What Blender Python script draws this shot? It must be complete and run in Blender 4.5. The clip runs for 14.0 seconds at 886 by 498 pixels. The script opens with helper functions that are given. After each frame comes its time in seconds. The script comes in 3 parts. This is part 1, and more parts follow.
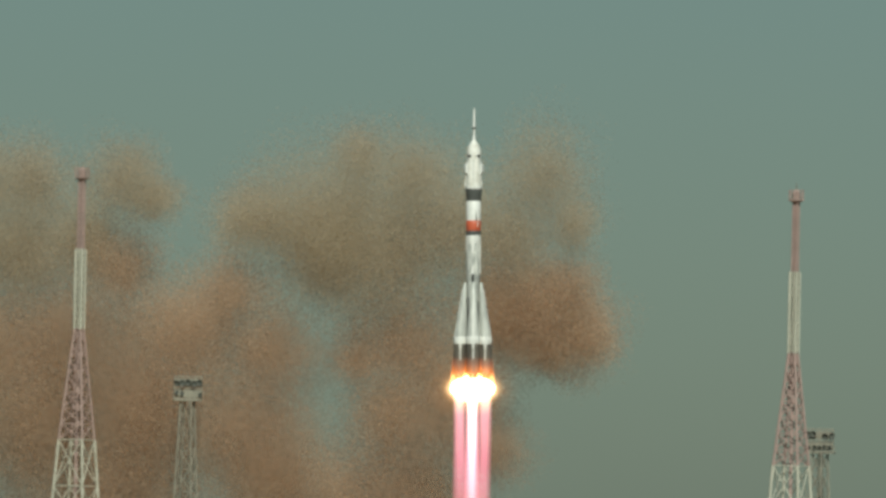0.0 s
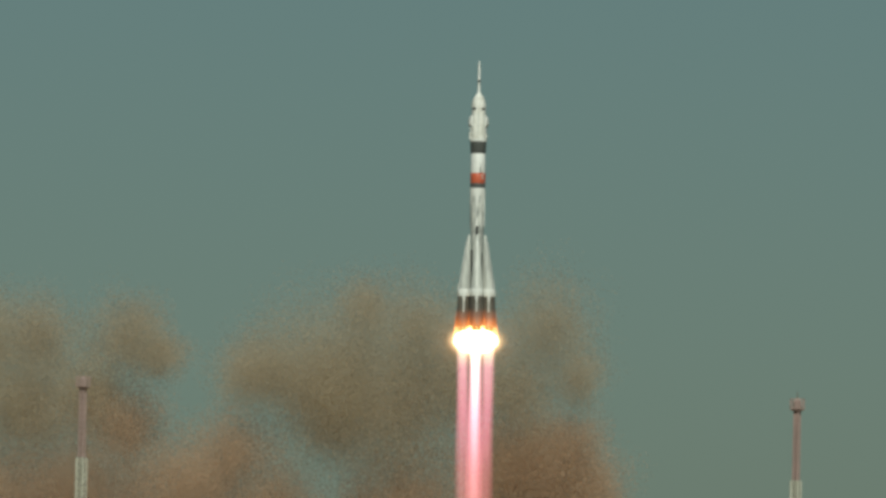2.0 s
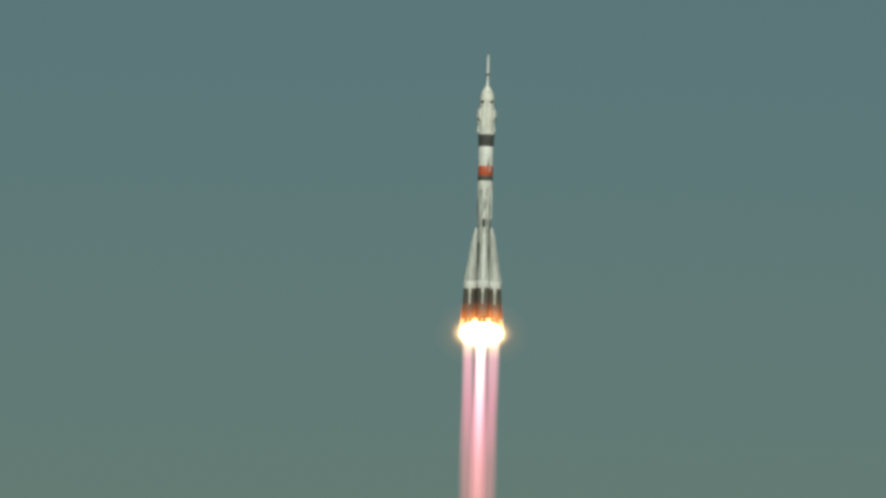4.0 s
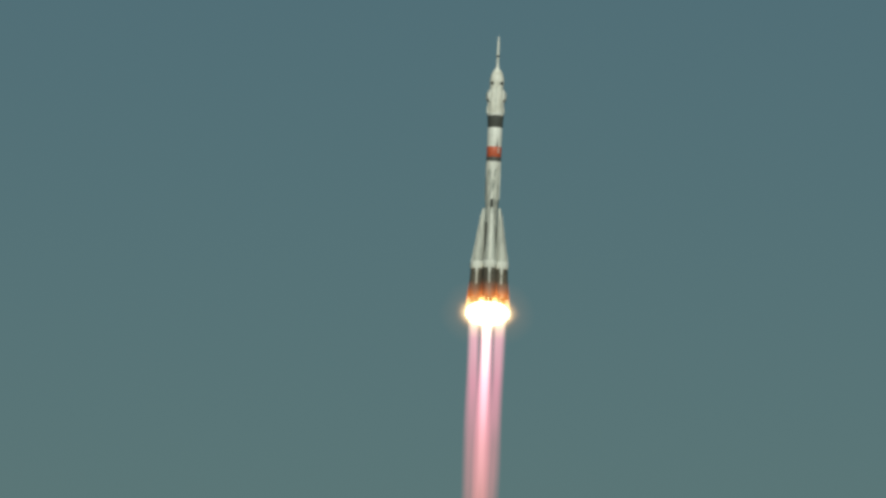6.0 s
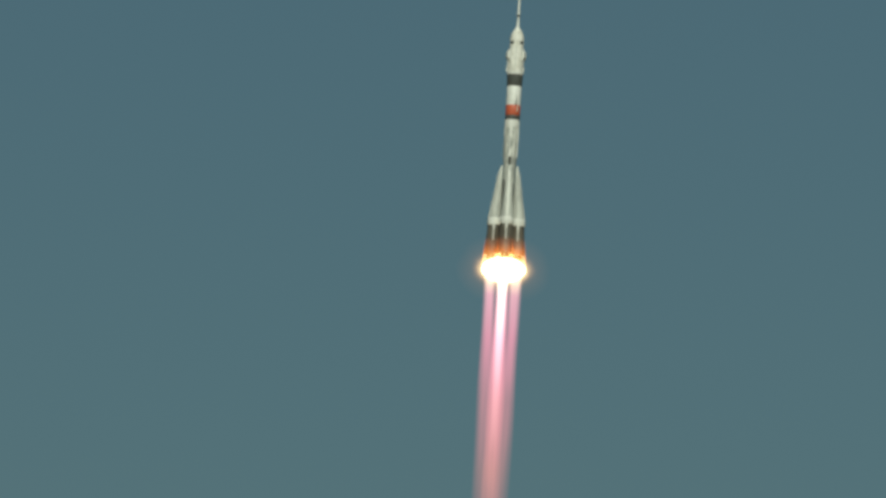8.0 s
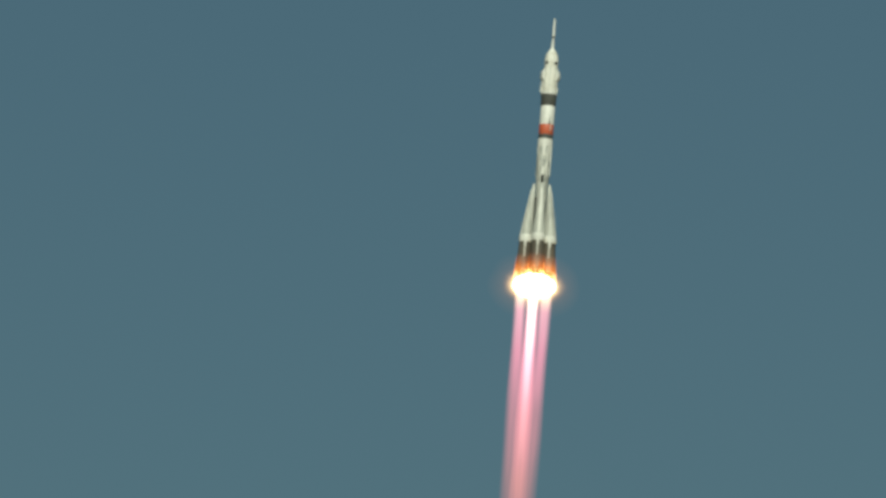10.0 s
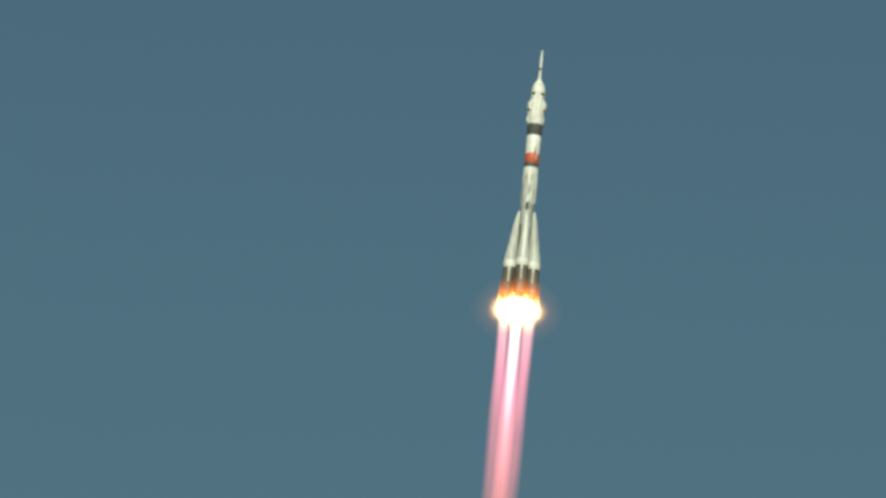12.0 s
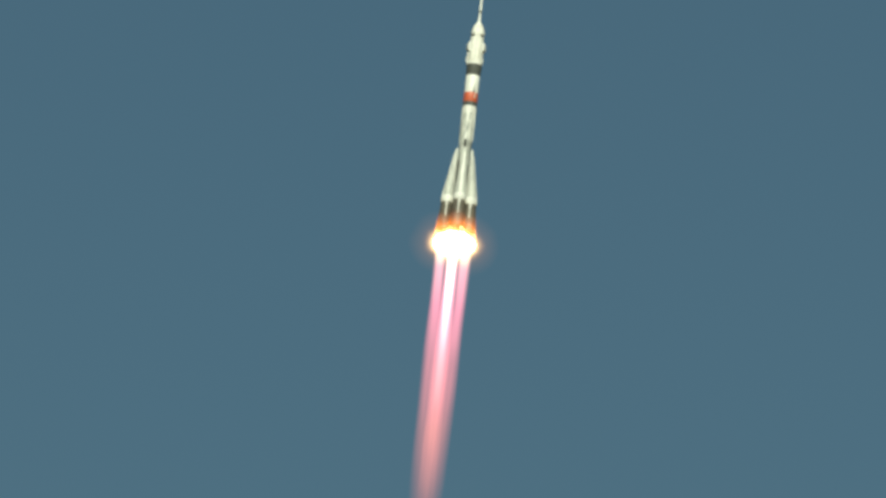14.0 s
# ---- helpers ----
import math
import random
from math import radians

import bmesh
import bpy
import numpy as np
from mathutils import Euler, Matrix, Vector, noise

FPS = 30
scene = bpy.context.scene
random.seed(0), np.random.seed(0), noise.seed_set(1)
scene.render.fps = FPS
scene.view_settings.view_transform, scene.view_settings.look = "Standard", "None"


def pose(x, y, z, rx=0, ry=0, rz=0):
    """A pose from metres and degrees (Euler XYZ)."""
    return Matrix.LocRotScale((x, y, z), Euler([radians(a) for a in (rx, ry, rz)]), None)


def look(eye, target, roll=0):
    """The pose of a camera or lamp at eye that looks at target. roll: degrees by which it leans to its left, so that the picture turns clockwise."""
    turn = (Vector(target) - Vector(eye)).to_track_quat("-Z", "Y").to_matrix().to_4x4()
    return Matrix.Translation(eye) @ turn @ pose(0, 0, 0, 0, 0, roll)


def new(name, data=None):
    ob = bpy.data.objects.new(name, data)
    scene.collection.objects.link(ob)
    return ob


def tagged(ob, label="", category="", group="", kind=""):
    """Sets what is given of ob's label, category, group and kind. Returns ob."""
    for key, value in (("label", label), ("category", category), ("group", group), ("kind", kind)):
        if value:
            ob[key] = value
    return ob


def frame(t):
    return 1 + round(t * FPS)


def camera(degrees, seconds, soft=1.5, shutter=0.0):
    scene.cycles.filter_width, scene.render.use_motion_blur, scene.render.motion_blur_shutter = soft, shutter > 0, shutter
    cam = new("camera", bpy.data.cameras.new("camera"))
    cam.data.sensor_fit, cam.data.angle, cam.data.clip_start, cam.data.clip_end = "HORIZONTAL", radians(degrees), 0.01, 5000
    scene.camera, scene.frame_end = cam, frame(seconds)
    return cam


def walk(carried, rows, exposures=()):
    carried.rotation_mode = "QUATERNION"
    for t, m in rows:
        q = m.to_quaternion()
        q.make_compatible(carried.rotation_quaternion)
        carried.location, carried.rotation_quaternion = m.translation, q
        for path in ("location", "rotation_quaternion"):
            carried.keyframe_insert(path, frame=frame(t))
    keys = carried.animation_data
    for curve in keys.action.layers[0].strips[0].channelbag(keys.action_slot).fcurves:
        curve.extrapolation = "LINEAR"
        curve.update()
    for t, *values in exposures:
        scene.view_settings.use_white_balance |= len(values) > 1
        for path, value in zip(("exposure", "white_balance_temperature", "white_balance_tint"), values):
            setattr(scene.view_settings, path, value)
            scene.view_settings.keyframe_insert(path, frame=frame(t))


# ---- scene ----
# The camera stands far off on a tripod and turns after the rocket.
EYE = (0.0, -2500.0, 3.0)


def aim(yaw, pitch):
    """The camera's pose for degrees to the left of +y and above the horizon."""
    a, b = radians(yaw), radians(pitch)
    way = Vector((-math.sin(a) * math.cos(b), math.cos(a) * math.cos(b), math.sin(b)))
    return look(EYE, Vector(EYE) + 100 * way, 1.2)


cam = camera(3.71, 14.0, soft=3.3)
walk(cam, [
    (0.0, aim(0.1350, 1.7327)), (0.5, aim(0.1444, 1.9024)), (1.0, aim(0.1475, 2.0376)), (1.5, aim(0.1528, 2.2430)),
    (2.0, aim(0.1574, 2.6070)), (2.5, aim(0.1657, 2.9497)), (3.0, aim(0.1729, 3.2789)), (3.2, aim(0.1756, 3.3743)),
    (3.5, aim(0.1780, 3.5896)), (3.8, aim(0.1807, 3.8253)), (4.1, aim(0.1835, 4.0756)), (4.4, aim(0.1859, 4.3349)),
    (4.7, aim(0.1875, 4.5974)), (5.0, aim(0.1879, 4.8576)), (5.3, aim(0.1868, 5.1097)), (5.5, aim(0.1862, 5.2587)),
    (6.0, aim(0.1877, 5.6648)), (6.5, aim(0.1889, 6.1877)), (7.0, aim(0.1914, 6.6020)), (7.5, aim(0.1935, 7.0241)),
    (8.0, aim(0.1996, 7.5796)), (8.2, aim(0.1997, 7.8528)), (8.5, aim(0.1969, 8.2027)), (8.8, aim(0.2022, 8.5571)),
    (9.1, aim(0.2121, 8.9185)), (9.4, aim(0.2230, 9.2896)), (9.7, aim(0.2313, 9.6729)), (10.0, aim(0.2335, 10.0713)),
    (10.3, aim(0.2261, 10.4871)), (10.5, aim(0.2280, 10.8201)), (11.0, aim(0.2371, 11.5049)), (11.5, aim(0.1597, 12.2499)),
    (12.0, aim(0.0096, 12.9073)), (12.5, aim(-0.1066, 13.5335)), (13.0, aim(-0.1744, 14.3211)), (13.5, aim(-0.2778, 15.1193)),
    (14.0, aim(-0.4958, 15.6391)),
], exposures=[(0.0, -0.38, 6350, -6), (1.5, -0.60, 6350, -7), (3.0, -0.74, 6400, -8), (6.5, -0.84, 6500, -10), (11.0, -0.41, 6900, -12), (14.0, -0.09, 7000, -13)])
scene.cycles.transparent_max_bounces = 96

# ---- sky and sun ----
SUN_ELEVATION, SUN_AZIMUTH = radians(40), radians(177)  # azimuth clockwise from +y
world = bpy.data.worlds.new("world")
scene.world = world
world.use_nodes = True
sky = world.node_tree.nodes.new("ShaderNodeTexSky")
sky.sky_type = "NISHITA"
sky.sun_disc = False
sky.sun_elevation, sky.sun_rotation = SUN_ELEVATION, SUN_AZIMUTH
sky.air_density, sky.dust_density, sky.ozone_density = 1.0, 0.7, 4.0
background = world.node_tree.nodes["Background"]
background.inputs["Strength"].default_value = 0.0455
haze = world.node_tree.nodes.new("ShaderNodeVectorMath")  # faintly green dusty air
haze.operation = "MULTIPLY"
haze.inputs[1].default_value = (0.975, 1.025, 0.995)
world.node_tree.links.new(sky.outputs["Color"], haze.inputs[0])
world.node_tree.links.new(haze.outputs[0], background.inputs["Color"])
sun = new("sun", bpy.data.lights.new("sun", "SUN"))
sun.data.energy, sun.data.angle, sun.data.color = 4.6, radians(0.5), (1.0, 0.95, 0.89)
sun_way = Vector((math.sin(SUN_AZIMUTH) * math.cos(SUN_ELEVATION), math.cos(SUN_AZIMUTH) * math.cos(SUN_ELEVATION), math.sin(SUN_ELEVATION)))
sun.matrix_world = look(sun_way * 1500, (0, 0, 0))


# ---- materials ----
def surface(name, colour, dark, rough=0.5, metal=0.0, grain=3.0, stain=0.5, stretch=(1, 1, 1), bump=0.05, low=0.35, high=0.65):
    """A weathered surface: two colours mixed by coarse stains, fine grain in the roughness and the relief."""
    m = bpy.data.materials.new(name)
    m.use_nodes = True
    nodes, links = m.node_tree.nodes, m.node_tree.links
    bsdf = nodes["Principled BSDF"]
    bsdf.inputs["Metallic"].default_value = metal
    where = nodes.new("ShaderNodeTexCoord")
    mapping = nodes.new("ShaderNodeMapping")
    mapping.inputs["Scale"].default_value = stretch
    links.new(where.outputs["Object"], mapping.inputs["Vector"])
    coarse, fine = nodes.new("ShaderNodeTexNoise"), nodes.new("ShaderNodeTexNoise")
    coarse.inputs["Scale"].default_value, coarse.inputs["Detail"].default_value = stain, 5
    fine.inputs["Scale"].default_value, fine.inputs["Detail"].default_value = grain, 6
    links.new(mapping.outputs["Vector"], coarse.inputs["Vector"])
    links.new(mapping.outputs["Vector"], fine.inputs["Vector"])
    add = nodes.new("ShaderNodeMath")
    add.operation = "MULTIPLY_ADD"
    links.new(fine.outputs["Fac"], add.inputs[0])
    add.inputs[1].default_value = 0.4
    scaled = nodes.new("ShaderNodeMath")
    scaled.operation = "MULTIPLY"
    links.new(coarse.outputs["Fac"], scaled.inputs[0])
    scaled.inputs[1].default_value = 0.6
    links.new(scaled.outputs[0], add.inputs[2])
    ramp = nodes.new("ShaderNodeValToRGB")
    ramp.color_ramp.elements[0].position, ramp.color_ramp.elements[1].position = low, high
    ramp.color_ramp.elements[0].color, ramp.color_ramp.elements[1].color = (*dark, 1), (*colour, 1)
    links.new(add.outputs[0], ramp.inputs["Fac"])
    links.new(ramp.outputs["Color"], bsdf.inputs["Base Color"])
    level = nodes.new("ShaderNodeMapRange")
    level.inputs["To Min"].default_value, level.inputs["To Max"].default_value = rough - 0.1, min(1, rough + 0.15)
    links.new(fine.outputs["Fac"], level.inputs["Value"])
    links.new(level.outputs["Result"], bsdf.inputs["Roughness"])
    relief = nodes.new("ShaderNodeBump")
    relief.inputs["Strength"].default_value, relief.inputs["Distance"].default_value = 0.5, bump
    links.new(fine.outputs["Fac"], relief.inputs["Height"])
    links.new(relief.outputs["Normal"], bsdf.inputs["Normal"])
    return m


def flame(name, stops, strength, clear=True, length=60.0, streak=0.0, top=0.0):
    """Burning gas: gives off light and, where clear, lets through what is behind. stops: (0 to 1 down the length, colour)."""
    m = bpy.data.materials.new(name)
    m.use_nodes = True
    nodes, links = m.node_tree.nodes, m.node_tree.links
    nodes.remove(nodes["Principled BSDF"])
    where, split, down = nodes.new("ShaderNodeTexCoord"), nodes.new("ShaderNodeSeparateXYZ"), nodes.new("ShaderNodeMath")
    links.new(where.outputs["Object"], split.inputs[0])
    down.operation = "MULTIPLY_ADD"
    links.new(split.outputs["Z"], down.inputs[0])
    down.inputs[1].default_value, down.inputs[2].default_value = -1 / length, top / length
    ramp = nodes.new("ShaderNodeValToRGB")
    for i, (at, colour) in enumerate(stops):
        e = ramp.color_ramp.elements[i] if i < 2 else ramp.color_ramp.elements.new(at)
        e.position, e.color = at, (*colour, 1)
    links.new(down.outputs[0], ramp.inputs["Fac"])
    glow = nodes.new("ShaderNodeEmission")
    links.new(ramp.outputs["Color"], glow.inputs["Color"])
    if streak:
        mapping, wisps, level = nodes.new("ShaderNodeMapping"), nodes.new("ShaderNodeTexNoise"), nodes.new("ShaderNodeMapRange")
        mapping.inputs["Scale"].default_value = (1.0, 1.0, 0.08)
        links.new(where.outputs["Object"], mapping.inputs["Vector"])
        links.new(mapping.outputs["Vector"], wisps.inputs["Vector"])
        wisps.inputs["Scale"].default_value = 1.3
        level.inputs["From Min"].default_value, level.inputs["From Max"].default_value = 0.3, 0.7
        level.inputs["To Min"].default_value, level.inputs["To Max"].default_value = strength * (1 - streak), strength * (1 + streak)
        links.new(wisps.outputs["Fac"], level.inputs["Value"])
        links.new(level.outputs["Result"], glow.inputs["Strength"])
    else:
        glow.inputs["Strength"].default_value = strength
    out = glow.outputs[0]
    if clear:
        pane, both = nodes.new("ShaderNodeBsdfTransparent"), nodes.new("ShaderNodeAddShader")
        links.new(glow.outputs[0], both.inputs[0])
        links.new(pane.outputs[0], both.inputs[1])
        out = both.outputs[0]
    links.new(out, nodes["Material Output"].inputs["Surface"])
    return m


def smoke_material(name, colour, dark):
    """Dust-laden smoke: matt flecks that scatter light to both sides."""
    m = bpy.data.materials.new(name)
    m.use_nodes = True
    nodes, links = m.node_tree.nodes, m.node_tree.links
    nodes.remove(nodes["Principled BSDF"])
    where, spread, ramp = nodes.new("ShaderNodeTexCoord"), nodes.new("ShaderNodeTexNoise"), nodes.new("ShaderNodeValToRGB")
    links.new(where.outputs["Object"], spread.inputs["Vector"])
    spread.inputs["Scale"].default_value, spread.inputs["Detail"].default_value = 0.035, 4
    ramp.color_ramp.elements[0].position, ramp.color_ramp.elements[1].position = 0.35, 0.65
    ramp.color_ramp.elements[0].color, ramp.color_ramp.elements[1].color = (*dark, 1), (*colour, 1)
    links.new(spread.outputs["Fac"], ramp.inputs["Fac"])
    front, back, mix = nodes.new("ShaderNodeBsdfDiffuse"), nodes.new("ShaderNodeBsdfTranslucent"), nodes.new("ShaderNodeMixShader")
    links.new(ramp.outputs["Color"], front.inputs["Color"])
    links.new(ramp.outputs["Color"], back.inputs["Color"])
    links.new(front.outputs[0], mix.inputs[1])
    links.new(back.outputs[0], mix.inputs[2])
    gap, thin = nodes.new("ShaderNodeBsdfTransparent"), nodes.new("ShaderNodeMixShader")
    thin.inputs["Fac"].default_value = 0.4
    links.new(gap.outputs[0], thin.inputs[1])
    links.new(mix.outputs[0], thin.inputs[2])
    links.new(thin.outputs[0], nodes["Material Output"].inputs["Surface"])
    return m


WHITE = surface("white_paint", (0.86, 0.85, 0.80), (0.70, 0.69, 0.64), 0.45, grain=4, stain=0.8)
FAIRING = surface("mottled_white_cover", (0.86, 0.84, 0.77), (0.60, 0.57, 0.48), 0.6, grain=3, stain=0.9, bump=0.08, low=0.36, high=0.56)
FROST = surface("frosted_grey_paint", (0.66, 0.66, 0.60), (0.24, 0.25, 0.235), 0.55, grain=2.5, stain=0.8, stretch=(1, 1, 0.3), low=0.42, high=0.58)
BOOSTER = surface("booster_paint", (0.66, 0.66, 0.60), (0.42, 0.425, 0.39), 0.42, grain=2.5, stain=0.7, stretch=(1, 1, 0.16), low=0.4, high=0.6)
GREY_BAND = surface("dark_grey_paint", (0.10, 0.105, 0.095), (0.07, 0.072, 0.066), 0.6)
RED_BAND = surface("orange_red_paint", (0.62, 0.13, 0.06), (0.5, 0.10, 0.045), 0.5)
SKIRT = surface("heat_stained_metal", (0.20, 0.175, 0.14), (0.10, 0.085, 0.068), 0.55, 0.3, stretch=(1, 1, 0.3))
DARK = surface("soot_and_shade_black", (0.03, 0.03, 0.028), (0.015, 0.015, 0.014), 0.7)
# mast colours hold the distance haze: red made paler, white duller
MAST_RED = surface("weathered_red_in_haze", (0.41, 0.285, 0.25), (0.33, 0.24, 0.21), 0.75, grain=2, stain=0.3)
MAST_WHITE = surface("weathered_white_in_haze", (0.56, 0.54, 0.44), (0.42, 0.41, 0.33), 0.75, grain=2, stain=0.3)
STEEL = surface("dull_steel", (0.26, 0.25, 0.20), (0.17, 0.165, 0.13), 0.6, 0.3)
# tower grey has the pale smoke haze mixed into its colour
TOWER_PAINT = surface("grey_paint_in_haze", (0.31, 0.285, 0.22), (0.22, 0.205, 0.16), 0.75, grain=2, stain=0.3)
LAMP = surface("dark_lamp_housing", (0.10, 0.105, 0.085), (0.06, 0.062, 0.05), 0.6)
STEPPE = surface("dry_steppe", (0.27, 0.21, 0.13), (0.15, 0.125, 0.07), 0.95, grain=0.3, stain=0.01, bump=0.3)
SMOKE = smoke_material("brown_smoke", (0.70, 0.52, 0.365), (0.58, 0.42, 0.29))
HAZE = smoke_material("thin_dust", (0.66, 0.57, 0.42), (0.58, 0.49, 0.36))
JET = flame("pink_exhaust", [(0.0, (3.0, 2.0, 1.1)), (1.0, (0.0, 0.0, 0.0)), (0.06, (1.3, 0.8, 0.65)), (0.10, (0.85, 0.32, 0.42)), (0.22, (0.70, 0.18, 0.28)), (0.4, (0.44, 0.11, 0.14)), (0.6, (0.26, 0.065, 0.06)), (0.8, (0.10, 0.025, 0.02))], 0.10, length=66, streak=0.2)
JET_CORE = flame("white_exhaust", [(0.0, (3.0, 2.4, 1.6)), (1.0, (0.0, 0.0, 0.0)), (0.1, (1.6, 1.2, 1.1)), (0.22, (0.9, 0.65, 0.72)), (0.36, (0.4, 0.24, 0.26)), (0.55, (0.08, 0.03, 0.02))], 0.10, length=66, streak=0.2)
HOT = flame("white_hot_gas", [(0.0, (1.0, 0.84, 0.52)), (1.0, (1.0, 0.86, 0.62))], 7.0, clear=False, length=5)


def fire_colour(f):
    """Colour and strength of the glow from the hot rim (0) to the outermost haze (1)."""
    rim = max(0.0, 1 - f / 0.75)
    return (1.0, 0.36 + 0.40 * rim, 0.10 + 0.34 * rim), 0.006 + 0.17 * rim ** 1.5


GLOW_SHELLS = 22
GLOW = [flame("fire_glow", [(0.0, c), (1.0, c)], e) for c, e in (fire_colour(k / (GLOW_SHELLS - 1)) for k in range(GLOW_SHELLS))]
LICKS = flame("licks_and_firelight", [(0.0, (0.0, 0.0, 0.0)), (1.0, (1.0, 0.55, 0.15)), (0.35, (0.22, 0.035, 0.004)), (0.7, (0.80, 0.18, 0.02))], 0.55, length=4.2, top=4.0, streak=0.35)


# ---- helpers for meshes ----
def part(name, bm, material, parent=None, label="", smooth=False):
    """Links a bmesh as one mesh object, under its thing or part."""
    mesh = bpy.data.meshes.new(name)
    bmesh.ops.recalc_face_normals(bm, faces=bm.faces)
    bm.to_mesh(mesh)
    bm.free()
    mesh.materials.append(material)
    if smooth:
        mesh.shade_smooth()
        mesh.set_sharp_from_angle(angle=radians(32))
    ob = new(name, mesh)
    ob.parent = parent
    if label:
        tagged(ob, label)
    return ob


def lathe(profile, segments=32, shift=None, closed=True):
    """A turned body from (radius, height) pairs; shift(z) moves each ring sideways."""
    bm = bmesh.new()
    rings = []
    for r, z in profile:
        dx, dy = shift(z) if shift else (0, 0)
        rings.append([bm.verts.new((dx + r * math.cos(2 * math.pi * i / segments), dy + r * math.sin(2 * math.pi * i / segments), z)) for i in range(segments)])
    for a, b in zip(rings, rings[1:]):
        for i in range(segments):
            j = (i + 1) % segments
            bm.faces.new((a[i], a[j], b[j], b[i]))
    if closed:
        bm.faces.new(rings[0])
        bm.faces.new(rings[-1])
    return bm


def beam(bm, a, b, w):
    """A square bar from a to b."""
    a, b = Vector(a), Vector(b)
    turn = (b - a).to_track_quat("Z", "Y")
    ends = []
    for p in (a, b):
        ends.append([bm.verts.new(p + turn @ Vector((x * w / 2, y * w / 2, 0))) for x, y in ((-1, -1), (1, -1), (1, 1), (-1, 1))])
    for i in range(4):
        j = (i + 1) % 4
        bm.faces.new((ends[0][i], ends[0][j], ends[1][j], ends[1][i]))
    bm.faces.new(ends[0])
    bm.faces.new(ends[1])


def block(bm, centre, size, turn=None):
    m = Matrix.Translation(centre) @ (turn.to_4x4() if turn else Matrix()) @ Matrix.Diagonal((*size, 1))
    return bmesh.ops.create_cube(bm, size=1, matrix=m)


# ---- ground ----
def build_ground():
    bm = bmesh.new()
    bmesh.ops.create_grid(bm, x_segments=60, y_segments=60, size=4500)
    for v in bm.verts:
        v.co.z = -0.02 if v.co.length < 700 else noise.noise(v.co * 0.0015) * 1.5 - 1.5
    ground = part("ground", bm, STEPPE)
    return tagged(ground, "flat dry tan steppe around the launch site", "ground", kind="structure")


# ---- lightning masts ----
CORNER = [radians(18.4 + 90 * i) for i in range(4)]


def corner(i, r, z):
    return (r * math.cos(CORNER[i % 4]), r * math.sin(CORNER[i % 4]), z)


def lattice(bm, z0, z1, r0, r1, panels, bar, post):
    """A four-cornered lattice: posts, rings and crossed diagonals."""
    for k in range(panels):
        a, b = k / panels, (k + 1) / panels
        za, zb, ra, rb = z0 + (z1 - z0) * a, z0 + (z1 - z0) * b, r0 + (r1 - r0) * a, r0 + (r1 - r0) * b
        for i in range(4):
            if post:
                beam(bm, corner(i, ra, za), corner(i, rb, zb), post)
            beam(bm, corner(i, ra, za), corner(i + 1, rb, zb), bar)
            beam(bm, corner(i + 1, ra, za), corner(i, rb, zb), bar)
            beam(bm, corner(i, rb, zb), corner(i + 1, rb, zb), bar)


def lattice_parts(mast, z0, z1, r0, r1, panels, bar, material):
    """The same crossed bracing with every bar a part."""
    for k in range(panels):
        za, zb = z0 + (z1 - z0) * k / panels, z0 + (z1 - z0) * (k + 1) / panels
        ra, rb = r0 + (r1 - r0) * k / panels, r0 + (r1 - r0) * (k + 1) / panels
        for i in range(4):
            for name, a, b in (("diagonal_brace", corner(i, ra, za), corner(i + 1, rb, zb)), ("diagonal_brace", corner(i + 1, ra, za), corner(i, rb, zb)), ("cross_bar", corner(i, rb, zb), corner(i + 1, rb, zb))):
                bm = bmesh.new()
                beam(bm, a, b, bar)
                part(name, bm, material, mast)


